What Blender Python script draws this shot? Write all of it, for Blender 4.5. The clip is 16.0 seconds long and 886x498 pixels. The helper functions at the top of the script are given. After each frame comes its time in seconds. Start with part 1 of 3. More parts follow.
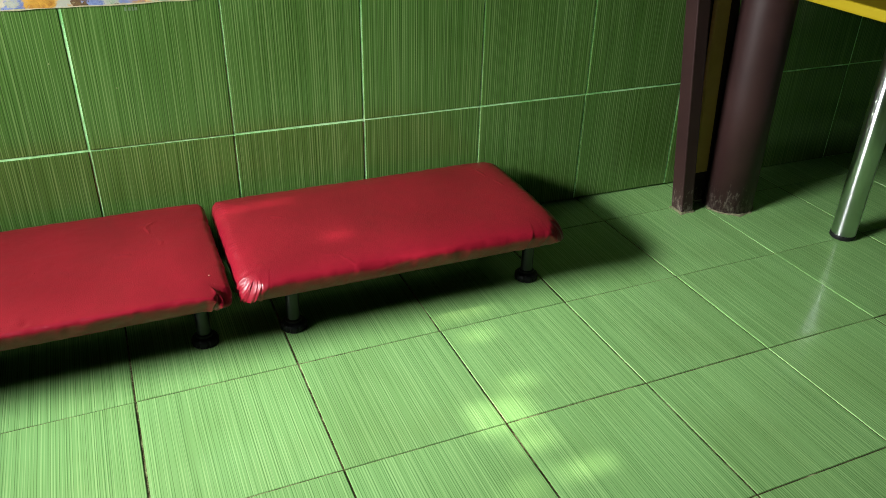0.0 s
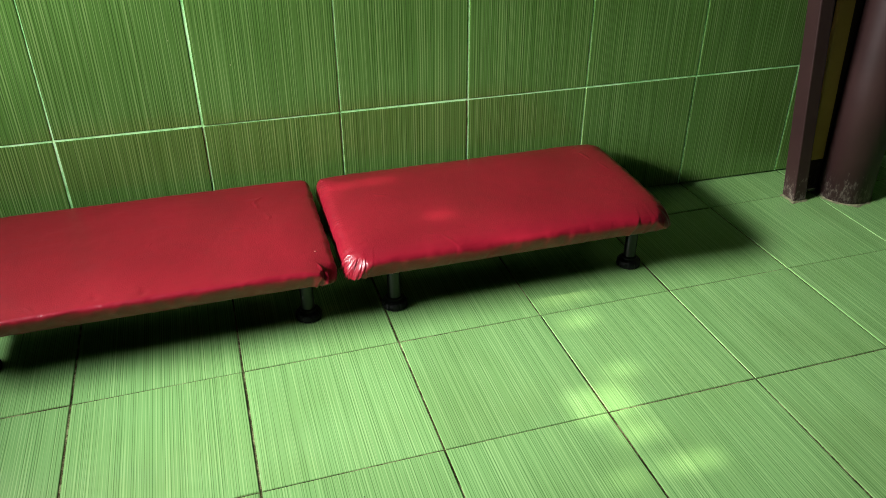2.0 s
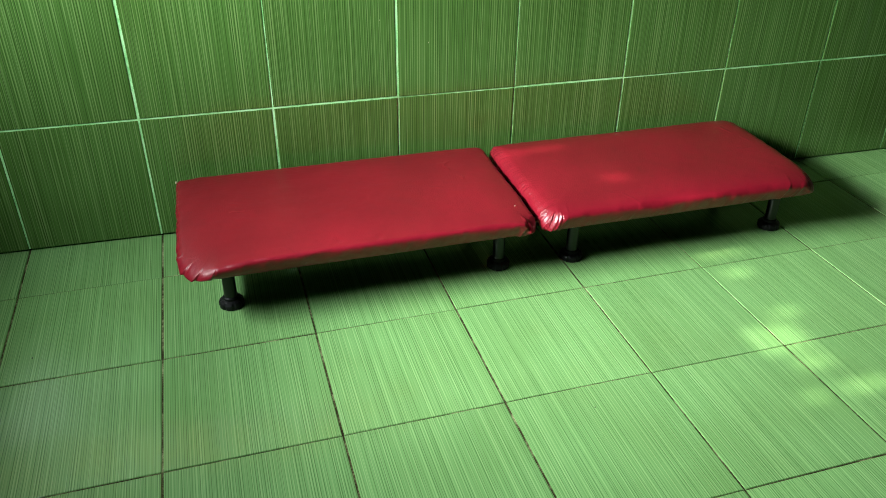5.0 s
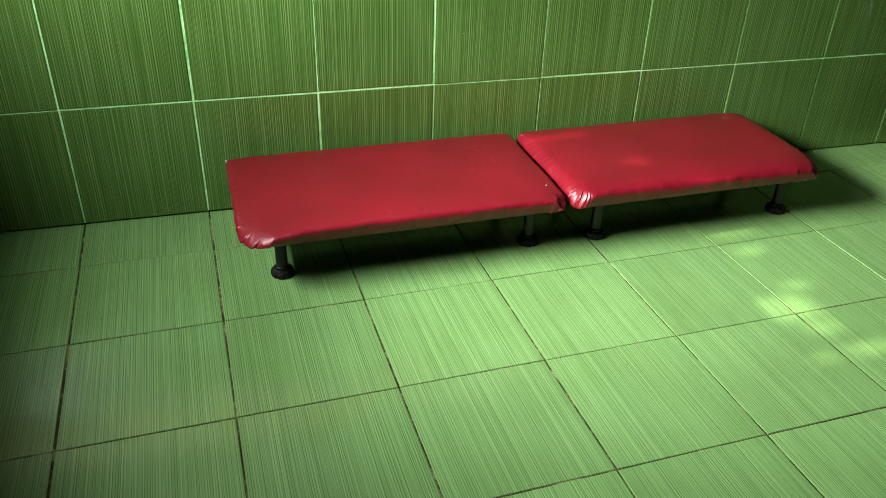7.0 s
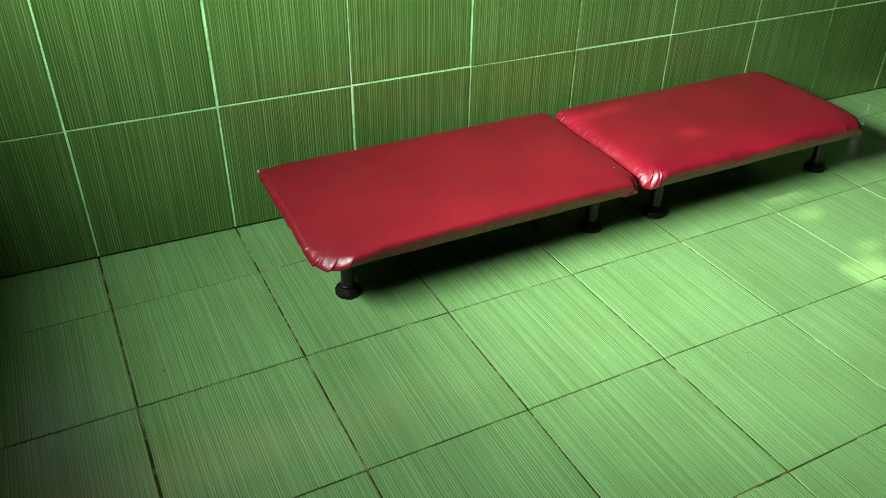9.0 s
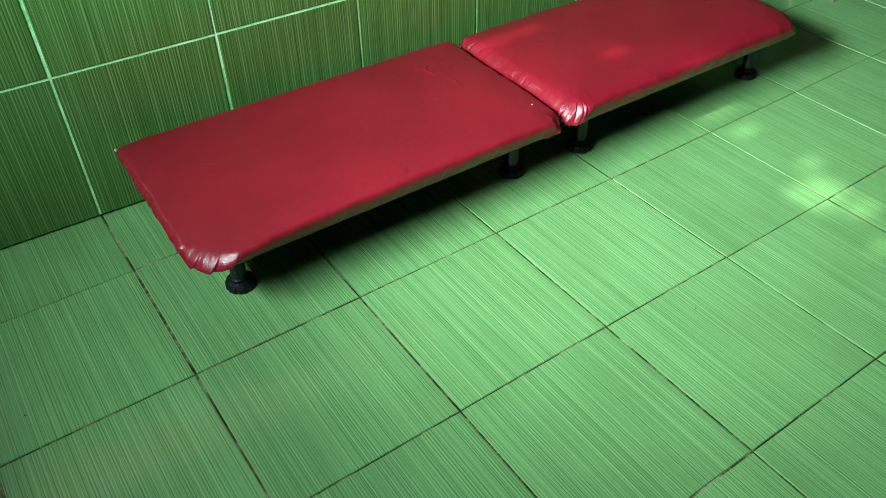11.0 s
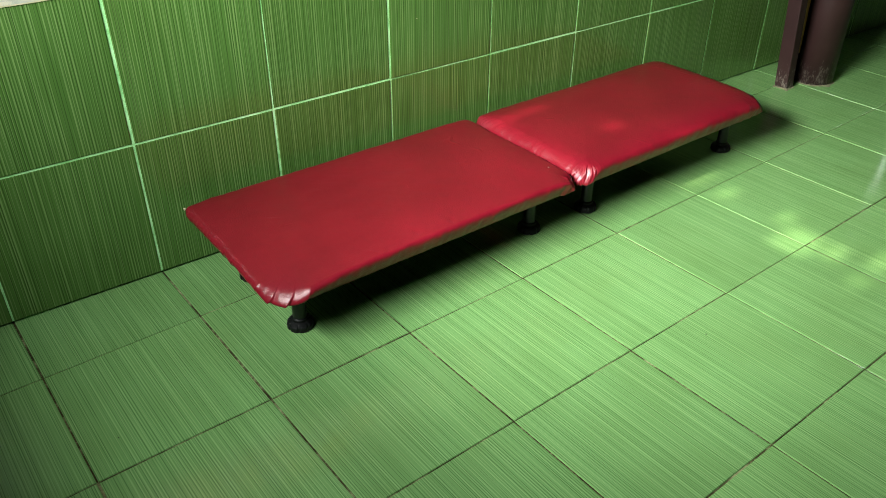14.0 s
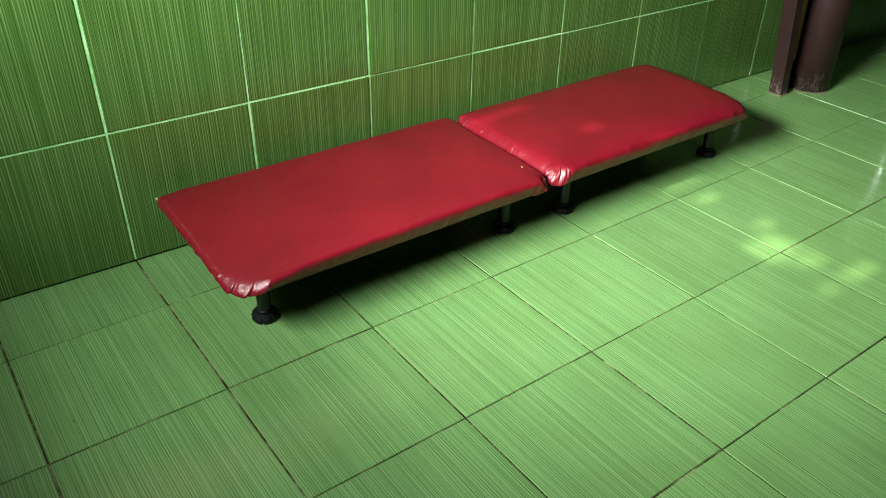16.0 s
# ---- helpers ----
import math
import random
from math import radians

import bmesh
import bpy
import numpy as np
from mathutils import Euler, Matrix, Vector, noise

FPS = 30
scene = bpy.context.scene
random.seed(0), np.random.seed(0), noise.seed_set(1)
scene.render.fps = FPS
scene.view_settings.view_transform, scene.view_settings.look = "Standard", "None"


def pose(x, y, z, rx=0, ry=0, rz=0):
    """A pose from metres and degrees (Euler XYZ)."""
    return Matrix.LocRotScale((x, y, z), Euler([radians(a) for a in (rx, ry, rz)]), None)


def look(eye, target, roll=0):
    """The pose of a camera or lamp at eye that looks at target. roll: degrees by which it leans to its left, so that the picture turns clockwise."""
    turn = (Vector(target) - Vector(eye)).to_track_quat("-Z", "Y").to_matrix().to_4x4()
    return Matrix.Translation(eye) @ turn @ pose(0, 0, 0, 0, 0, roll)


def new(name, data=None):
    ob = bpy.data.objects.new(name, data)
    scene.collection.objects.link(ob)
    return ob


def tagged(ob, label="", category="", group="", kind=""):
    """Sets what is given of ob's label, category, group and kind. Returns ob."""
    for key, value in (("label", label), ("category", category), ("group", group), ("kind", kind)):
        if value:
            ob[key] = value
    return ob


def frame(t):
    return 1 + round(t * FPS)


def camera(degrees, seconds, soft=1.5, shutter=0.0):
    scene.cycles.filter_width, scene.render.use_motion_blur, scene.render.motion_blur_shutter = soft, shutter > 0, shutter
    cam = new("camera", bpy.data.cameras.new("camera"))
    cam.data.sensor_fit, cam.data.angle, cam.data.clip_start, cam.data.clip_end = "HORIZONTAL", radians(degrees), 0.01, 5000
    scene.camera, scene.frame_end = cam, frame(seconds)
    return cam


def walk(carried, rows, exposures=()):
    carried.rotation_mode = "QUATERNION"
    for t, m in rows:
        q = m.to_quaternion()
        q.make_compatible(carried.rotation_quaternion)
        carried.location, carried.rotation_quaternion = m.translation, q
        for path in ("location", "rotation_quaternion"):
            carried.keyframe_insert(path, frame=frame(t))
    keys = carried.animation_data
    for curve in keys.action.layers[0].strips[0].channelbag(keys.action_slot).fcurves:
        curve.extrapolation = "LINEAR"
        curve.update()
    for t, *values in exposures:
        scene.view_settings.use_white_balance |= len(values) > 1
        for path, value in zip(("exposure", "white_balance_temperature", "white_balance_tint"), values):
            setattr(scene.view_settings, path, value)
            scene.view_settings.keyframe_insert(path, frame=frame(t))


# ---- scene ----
cam = camera(58.5, 16.0, soft=0.8)
PATH = [
    (0, (0.955, -1.227, 0.964), (1.661, 0.359, -0.029), 1.5),
    (0.5, (0.946, -1.206, 0.971), (1.591, 0.415, -0.008), 1.1),
    (1, (0.934, -1.204, 0.968), (1.51, 0.441, -0.013), 0.5),
    (1.5, (0.93, -1.204, 0.953), (1.457, 0.445, -0.05), -0.1),
    (2, (0.919, -1.2, 0.963), (1.424, 0.431, -0.078), -0.1),
    (2.5, (0.851, -1.189, 0.973), (1.365, 0.428, -0.085), 0.1),
    (3, (0.709, -1.177, 0.994), (1.243, 0.436, -0.061), 0.2),
    (3.5, (0.557, -1.196, 0.995), (1.088, 0.399, -0.088), 0.4),
    (4, (0.503, -1.232, 1.019), (1.024, 0.357, -0.08), 0.3),
    (4.2, (0.489, -1.235, 1.012), (1.011, 0.362, -0.073), 0.3),
    (6.3, (0.451, -1.426, 0.993), (0.906, 0.222, -0.045), 1.3),
    (6.5, (0.409, -1.425, 0.998), (0.876, 0.219, -0.04), 1.5),
    (7, (0.308, -1.407, 0.998), (0.851, 0.216, -0.036), 1.9),
    (7.5, (0.215, -1.387, 0.983), (0.865, 0.203, -0.041), 2.3),
    (8, (0.124, -1.329, 0.979), (0.836, 0.241, -0.036), 2.2),
    (8.2, (0.101, -1.279, 0.977), (0.815, 0.283, -0.047), 2.0),
    (10.3, (-0.078, -0.944, 1.007), (0.788, 0.328, -0.271), -0.9),
    (10.5, (-0.02, -0.932, 1.002), (0.847, 0.322, -0.292), -1.0),
    (11, (0.166, -0.899, 0.967), (1.014, 0.349, -0.346), -0.9),
    (11.5, (0.274, -0.892, 0.945), (1.12, 0.401, -0.325), -0.6),
    (12, (0.273, -0.899, 0.933), (1.161, 0.443, -0.254), -0.1),
    (12.5, (0.173, -0.9, 0.93), (1.095, 0.46, -0.211), -0.3),
    (13, (0.026, -0.914, 0.936), (0.987, 0.432, -0.189), -0.3),
    (13.5, (-0.057, -0.942, 0.958), (0.973, 0.363, -0.154), 0.5),
    (14, (-0.094, -0.983, 0.978), (0.943, 0.332, -0.114), 0.3),
    (14.5, (-0.02, -1.067, 0.991), (1.01, 0.277, -0.074), 0.5),
    (15, (0.052, -1.158, 0.972), (1.072, 0.199, -0.086), 1.4),
    (15.5, (0.051, -1.159, 0.959), (1.042, 0.216, -0.102), 1.3),
    (16, (-0.014, -1.057, 0.973), (0.984, 0.291, -0.115), 0.9),
]
walk(cam, [(t, look(eye, target, roll)) for t, eye, target, roll in PATH],
     ((0.0, 0.22, 6500, 11), (2.5, 0.25, 6550, 12), (3.2, 0.25, 6500, 9), (4.0, 0.25, 6100, 2), (6.3, 0.31, 6600, 10), (8.2, 0.31, 6800, 11), (10.3, 0.27, 5400, -8), (11.0, 0.20, 5600, -6), (12.0, 0.12, 6050, -1), (13.0, 0.16, 6400, 2), (13.6, 0.20, 6500, 3), (14.5, 0.24, 6600, 9), (16.0, 0.24, 6600, 6)))

# ---- world, window light, sun, exposure ----
CEIL = 3.0
world = bpy.data.worlds.new("world")
scene.world = world
world.use_nodes = True
sky = world.node_tree.nodes.new("ShaderNodeTexSky")
sky.sky_type = "NISHITA"
sky.sun_disc = False
SUN_EL, SUN_AZ = 60.0, 258.0
sky.sun_elevation, sky.sun_rotation = radians(SUN_EL), radians(SUN_AZ)
world.node_tree.links.new(sky.outputs["Color"], world.node_tree.nodes["Background"].inputs["Color"])
world.node_tree.nodes["Background"].inputs["Strength"].default_value = 0.08
SUN_WAY = Vector((math.sin(radians(SUN_AZ)) * math.cos(radians(SUN_EL)), math.cos(radians(SUN_AZ)) * math.cos(radians(SUN_EL)), math.sin(radians(SUN_EL))))
sun = new("sun", bpy.data.lights.new("sun", "SUN"))
sun.data.energy, sun.data.angle, sun.data.color = 4.4, radians(0.8), (1.0, 0.91, 0.76)
sun.matrix_world = look(SUN_WAY * 8, (0, 0, 0))
# small unseen west window; a narrow beam is added to send its light low and towards the far end of the room
WIN_X, WIN_Y, WIN_Z, WIN_W, WIN_H = -0.48, -0.19, 1.20, 0.92, 0.46
beam = new("window_beam", bpy.data.lights.new("window_beam", "AREA"))
beam.data.shape, beam.data.size, beam.data.size_y = "RECTANGLE", 0.72, 0.26
beam.data.energy, beam.data.color, beam.data.spread = 10.2, (1.0, 1.0, 0.97), radians(53.0)
beam.matrix_world = look((WIN_X + 0.06, WIN_Y, WIN_Z), (WIN_X + 2.06, WIN_Y + 0.12, WIN_Z - 1.04))
lamp = new("window_skylight", bpy.data.lights.new("window_skylight", "AREA"))
lamp.data.shape, lamp.data.size, lamp.data.size_y = "RECTANGLE", 0.76, 0.36
lamp.data.energy, lamp.data.color, lamp.data.spread = 38.0, (0.95, 1.0, 1.0), radians(143.0)
lamp.matrix_world = look((WIN_X + 0.01, WIN_Y, WIN_Z), (WIN_X + 2, WIN_Y + 0.52, WIN_Z - 0.08))


# ---- materials ----
def material(name, rough=0.5, metal=0.0):
    m = bpy.data.materials.new(name)
    m.use_nodes = True
    b = m.node_tree.nodes["Principled BSDF"]
    b.inputs["Roughness"].default_value, b.inputs["Metallic"].default_value = rough, metal
    return m, m.node_tree.nodes, m.node_tree.links, b


def ramp(nodes, stops):
    r = nodes.new("ShaderNodeValToRGB")
    while len(r.color_ramp.elements) < len(stops):
        r.color_ramp.elements.new(0.5)
    for e, (p, c) in zip(r.color_ramp.elements, stops):
        e.position, e.color = p, (*c, 1)
    return r


def noise_node(nodes, links, vector, scale, detail=4.0, rough=0.5):
    n = nodes.new("ShaderNodeTexNoise")
    n.inputs["Scale"].default_value, n.inputs["Detail"].default_value, n.inputs["Roughness"].default_value = scale, detail, rough
    if vector is not None:
        links.new(vector, n.inputs["Vector"])
    return n


def mixer(nodes, links, kind, fac, a, b):
    n = nodes.new("ShaderNodeMix")
    n.data_type, n.blend_type = "RGBA", kind
    for socket, value in ((n.inputs[0], fac), (n.inputs[6], a), (n.inputs[7], b)):
        if isinstance(value, (int, float)):
            socket.default_value = value
        elif isinstance(value, tuple):
            socket.default_value = (*value, 1)
        else:
            links.new(value, socket)
    return n.outputs[2]


def bump(nodes, links, b, height, strength, distance, normal=None):
    n = nodes.new("ShaderNodeBump")
    n.inputs["Strength"].default_value, n.inputs["Distance"].default_value = strength, distance
    links.new(height, n.inputs["Height"])
    if normal is not None:
        links.new(normal, n.inputs["Normal"])
    links.new(n.outputs["Normal"], b.inputs["Normal"])
    return n.outputs["Normal"]


def tile_material(name, dark, mid, pale, rough, relief, broad, fine):
    """Glazed tile with fine brushed stripes along its own y."""
    m, nodes, links, b = material(name, rough)
    co, info = nodes.new("ShaderNodeTexCoord"), nodes.new("ShaderNodeObjectInfo")
    off = nodes.new("ShaderNodeVectorMath")
    off.operation = "MULTIPLY_ADD"
    off.inputs[1].default_value = (1, 1, 1)
    shift = nodes.new("ShaderNodeMath")
    shift.operation = "MULTIPLY"
    shift.inputs[1].default_value = 37.0
    links.new(info.outputs["Random"], shift.inputs[0])
    links.new(co.outputs["Object"], off.inputs[0])
    links.new(shift.outputs[0], off.inputs[2])

    def calc(op, a, b=None, c=None):
        n = nodes.new("ShaderNodeMath")
        n.operation = op
        for i, v in enumerate((a, b, c)):
            if v is None:
                continue
            if isinstance(v, (int, float)):
                n.inputs[i].default_value = v
            else:
                links.new(v, n.inputs[i])
        return n.outputs[0]

    sep = nodes.new("ShaderNodeSeparateXYZ")
    links.new(off.outputs[0], sep.inputs[0])

    def strokes(per_metre, seed, lo, hi, keep):
        """Crisp brush lines side by side, each with a width and strength of its own, fading in and out along its length."""
        sway = nodes.new("ShaderNodeMapping")
        sway.inputs["Scale"].default_value = (9, 2.2, 1)
        links.new(off.outputs[0], sway.inputs["Vector"])
        u = calc("MULTIPLY_ADD", sep.outputs["X"], per_metre, calc("MULTIPLY", noise_node(nodes, links, sway.outputs[0], 1.0, 1.0).outputs[0], 0.5))
        cell = calc("FLOOR", u)
        white = nodes.new("ShaderNodeTexWhiteNoise")
        white.noise_dimensions = "2D"
        at = nodes.new("ShaderNodeCombineXYZ")
        links.new(cell, at.inputs[0])
        at.inputs[1].default_value = seed
        links.new(at.outputs[0], white.inputs["Vector"])
        tint = nodes.new("ShaderNodeSeparateColor")
        links.new(white.outputs["Color"], tint.inputs[0])
        # where the line lies in its cell, how wide it is and how strong
        mid_line = calc("MULTIPLY_ADD", tint.outputs[0], 0.4, 0.3)
        width = calc("MULTIPLY_ADD", tint.outputs[1], hi - lo, lo)
        edge = calc("MULTIPLY", calc("SUBTRACT", width, calc("ABSOLUTE", calc("SUBTRACT", calc("FRACT", u), mid_line))), 9.0)
        line = nodes.new("ShaderNodeClamp")
        links.new(edge, line.inputs[0])
        along = nodes.new("ShaderNodeCombineXYZ")
        links.new(calc("MULTIPLY", cell, 7.31), along.inputs[0])
        links.new(calc("MULTIPLY", sep.outputs["Y"], 4.0), along.inputs[1])
        life = nodes.new("ShaderNodeMapRange")
        life.inputs["From Min"].default_value, life.inputs["From Max"].default_value = keep, keep + 0.28
        links.new(noise_node(nodes, links, along.outputs[0], 1.0, 1.0).outputs[0], life.inputs["Value"])
        return calc("MULTIPLY", line.outputs[0], life.outputs[0])

    grooves, ridges = strokes(broad, 1.0, 0.08, 0.24, 0.20), strokes(fine, 5.0, 0.12, 0.32, 0.26)
    height = calc("SUBTRACT", calc("MULTIPLY", ridges, 0.5), grooves)
    body = mixer(nodes, links, "MIX", calc("MULTIPLY", ridges, 0.85), mid, pale)
    body = mixer(nodes, links, "MIX", calc("MULTIPLY", grooves, 0.9), body, dark)
    # slow shade differences, one tile to the next and inside one tile
    hsv = nodes.new("ShaderNodeHueSaturation")
    per = nodes.new("ShaderNodeMapRange")
    per.inputs["To Min"].default_value, per.inputs["To Max"].default_value = 0.95, 1.05
    links.new(info.outputs["Random"], per.inputs["Value"])
    links.new(per.outputs[0], hsv.inputs["Value"])
    cloud = noise_node(nodes, links, off.outputs[0], 5.0, 2.0, 0.5)
    stain = ramp(nodes, ((0.30, (0.80, 0.78, 0.70)), (0.62, (1, 1, 1))))
    links.new(cloud.outputs[0], stain.inputs["Fac"])
    links.new(mixer(nodes, links, "MULTIPLY", 0.5, body, stain.outputs[0]), hsv.inputs["Color"])
    links.new(hsv.outputs[0], b.inputs["Base Color"])
    rr = nodes.new("ShaderNodeMapRange")
    rr.inputs["To Min"].default_value, rr.inputs["To Max"].default_value = rough - 0.02, rough + 0.06
    links.new(cloud.outputs[0], rr.inputs["Value"])
    links.new(rr.outputs[0], b.inputs["Roughness"])
    bump(nodes, links, b, height, relief, 0.0006)
    return m


MAT_FLOOR = tile_material("floor_tile", (0.086, 0.190, 0.061), (0.171, 0.343, 0.117), (0.260, 0.453, 0.178), 0.105, 0.12, 240, 185)
MAT_FLOOR.node_tree.nodes["Principled BSDF"].inputs["Specular IOR Level"].default_value = 0.5
MAT_WALL = tile_material("wall_tile", (0.0285, 0.068, 0.0130), (0.062, 0.139, 0.0278), (0.150, 0.247, 0.078), 0.09, 0.20, 190, 170)


def grout_material(name, a, b_colour, c):
    m, nodes, links, b = material(name, 0.85)
    b.inputs["Specular IOR Level"].default_value = 0.1
    co = nodes.new("ShaderNodeTexCoord")
    n = noise_node(nodes, links, co.outputs["Object"], 11.0, 9.0, 0.78)
    r = ramp(nodes, ((0.40, a), (0.50, b_colour), (0.64, c)))
    links.new(n.outputs[0], r.inputs["Fac"])
    links.new(r.outputs[0], b.inputs["Base Color"])
    bump(nodes, links, b, noise_node(nodes, links, co.outputs["Object"], 260.0, 3.0).outputs[0], 0.6, 0.001)
    return m


MAT_GROUT_FLOOR = grout_material("floor_grout", (0.020, 0.015, 0.006), (0.055, 0.052, 0.020), (0.30, 0.32, 0.16))
MAT_GROUT_WALL = grout_material("wall_grout", (0.20, 0.50, 0.17), (0.36, 0.70, 0.31), (0.50, 0.82, 0.44))


def leatherette():
    m, nodes, links, b = material("red_leatherette", 0.36)
    co = nodes.new("ShaderNodeTexCoord")
    big = noise_node(nodes, links, co.outputs["Object"], 5.0, 6.0, 0.65)
    r = ramp(nodes, ((0.32, (0.137, 0.0045, 0.0115)), (0.68, (0.196, 0.0064, 0.0160))))
    links.new(big.outputs[0], r.inputs["Fac"])
    fine = noise_node(nodes, links, co.outputs["Object"], 90.0, 3.0, 0.6)
    grime = ramp(nodes, ((0.25, (0.78, 0.72, 0.72)), (0.5, (1, 1, 1))))
    links.new(fine.outputs[0], grime.inputs["Fac"])
    links.new(mixer(nodes, links, "MULTIPLY", 0.5, r.outputs[0], grime.outputs[0]), b.inputs["Base Color"])
    rr = nodes.new("ShaderNodeMapRange")
    rr.inputs["To Min"].default_value, rr.inputs["To Max"].default_value = 0.25, 0.35
    links.new(big.outputs[0], rr.inputs["Value"])
    links.new(rr.outputs[0], b.inputs["Roughness"])
    b.inputs["Specular IOR Level"].default_value = 0.36
    v = nodes.new("ShaderNodeTexVoronoi")
    v.inputs["Scale"].default_value = 480.0
    links.new(co.outputs["Object"], v.inputs["Vector"])
    first = bump(nodes, links, b, v.outputs["Distance"], 0.32, 0.0007)
    soft = noise_node(nodes, links, co.outputs["Object"], 22.0, 3.0, 0.5)
    second = bump(nodes, links, b, soft.outputs[0], 0.28, 0.005, first)
    bent = nodes.new("ShaderNodeVectorMath")
    bent.operation = "MULTIPLY_ADD"
    bent.inputs[1].default_value = (0.09, 0.09, 0.0)
    links.new(noise_node(nodes, links, co.outputs["Object"], 7.0, 3.0, 0.6).outputs["Color"], bent.inputs[0])
    links.new(co.outputs["Object"], bent.inputs[2])
    crack = nodes.new("ShaderNodeTexVoronoi")
    crack.feature = "DISTANCE_TO_EDGE"
    crack.inputs["Scale"].default_value = 5.5
    links.new(bent.outputs[0], crack.inputs["Vector"])
    line = ramp(nodes, ((0.0, (1, 1, 1)), (0.035, (0, 0, 0))))
    links.new(crack.outputs["Distance"], line.inputs["Fac"])
    where = ramp(nodes, ((0.58, (0, 0, 0)), (0.72, (1, 1, 1))))
    links.new(noise_node(nodes, links, co.outputs["Object"], 10.0, 2.0).outputs[0], where.inputs["Fac"])
    bump(nodes, links, b, mixer(nodes, links, "MULTIPLY", 1.0, line.outputs[0], where.outputs[0]), 0.5, 0.0022, second)
    return m


MAT_RED = leatherette()


def plain(name, colour, rough, metal=0.0, worn=None, scale=18.0, strength=0.15):
    """One paint or metal, with blotches of a second tone and a fine grain."""
    m, nodes, links, b = material(name, rough, metal)
    co = nodes.new("ShaderNodeTexCoord")
    n = noise_node(nodes, links, co.outputs["Object"], scale, 6.0, 0.65)
    r = ramp(nodes, ((0.40, colour), (0.74, worn or tuple(min(1, 1.35 * c) for c in colour))))
    links.new(n.outputs[0], r.inputs["Fac"])
    links.new(r.outputs[0], b.inputs["Base Color"])
    bump(nodes, links, b, noise_node(nodes, links, co.outputs["Object"], scale * 9, 3.0).outputs[0], strength, 0.001)
    return m


MAT_CHROME = plain("chrome", (0.78, 0.81, 0.81), 0.10, 1.0, (0.70, 0.73, 0.73), 12.0, 0.02)
chrome = MAT_CHROME.node_tree.nodes["Principled BSDF"]
chrome.inputs["Roughness"].default_value, chrome.inputs["Anisotropic"].default_value, chrome.inputs["Anisotropic Rotation"].default_value = 0.30, 1.0, 0.25
tangent = MAT_CHROME.node_tree.nodes.new("ShaderNodeTangent")
tangent.direction_type, tangent.axis = "RADIAL", "Z"
MAT_CHROME.node_tree.links.new(tangent.outputs[0], chrome.inputs["Tangent"])
MAT_LEG = plain("dark_leg_paint", (0.0045, 0.006, 0.0055), 0.45, 0.0)
MAT_BLACK = plain("black_plastic", (0.0045, 0.005, 0.005), 0.5)


def brown_paint():
    """Brown oil paint, scuffed to primer near the floor and chipped here and there."""
    m, nodes, links, b = material("brown_paint", 0.50)
    b.inputs["Specular IOR Level"].default_value = 0.22
    co = nodes.new("ShaderNodeTexCoord")
    n = noise_node(nodes, links, co.outputs["Object"], 7.0, 6.0, 0.65)
    r = ramp(nodes, ((0.36, (0.021, 0.0092, 0.0090)), (0.74, (0.033, 0.0148, 0.0138))))
    links.new(n.outputs[0], r.inputs["Fac"])
    sep = nodes.new("ShaderNodeSeparateXYZ")
    links.new(co.outputs["Object"], sep.inputs[0])
    low = nodes.new("ShaderNodeMapRange")
    low.inputs["From Min"].default_value, low.inputs["From Max"].default_value = 0.0, 0.17
    low.inputs["To Min"].default_value, low.inputs["To Max"].default_value = 0.26, 0.0
    links.new(sep.outputs["Z"], low.inputs["Value"])
    smear = nodes.new("ShaderNodeMapping")
    smear.inputs["Scale"].default_value = (1, 1, 0.45)
    links.new(co.outputs["Object"], smear.inputs["Vector"])
    chips = noise_node(nodes, links, smear.outputs[0], 95.0, 8.0, 0.78)
    add = nodes.new("ShaderNodeMath")
    links.new(chips.outputs[0], add.inputs[0])
    links.new(low.outputs[0], add.inputs[1])
    mask = ramp(nodes, ((0.715, (0, 0, 0)), (0.86, (1, 1, 1))))
    links.new(add.outputs[0], mask.inputs["Fac"])
    links.new(mixer(nodes, links, "MIX", mask.outputs[0], r.outputs[0], (0.15, 0.128, 0.108)), b.inputs["Base Color"])
    bump(nodes, links, b, chips.outputs[0], 0.12, 0.0008)
    return m


MAT_BLACK.node_tree.nodes["Principled BSDF"].inputs["Specular IOR Level"].default_value = 0.2
MAT_BROWN = brown_paint()
MAT_CHIP = plain("bare_plaster", (0.17, 0.17, 0.09), 0.9, 0.0, (0.05, 0.06, 0.03), 70.0, 0.8)
MAT_OCHRE = plain("ochre_board", (0.29, 0.150, 0.030), 0.6, 0.0, (0.37, 0.20, 0.045), 10.0)
MAT_YELLOW = plain("yellow_laminate", (0.34, 0.25, 0.006), 0.35, 0.0, (0.37, 0.275, 0.010), 6.0, 0.05)
MAT_SCUFF = plain("scuffed_red", (0.225, 0.022, 0.026), 0.5, 0.0, (0.17, 0.010, 0.016), 90.0)
# near-black colour for out-of-view surfaces, holding bounce light down; also the wall's foot joint
MAT_LOW_BOUNCE = plain("low_bounce_dark", (0.035, 0.038, 0.028), 0.9, 0.0, (0.05, 0.055, 0.04), 3.0, 0.3)
MAT_FRAME = plain("window_paint", (0.60, 0.60, 0.55), 0.5)
MAT_MARK = plain("worn_print", (0.085, 0.150, 0.065), 0.5, 0.0, (0.13, 0.20, 0.10), 400.0)
MAT_CREAM = plain("paper_edge", (0.46, 0.41, 0.25), 0.8, 0.0, (0.24, 0.27, 0.13), 60.0)


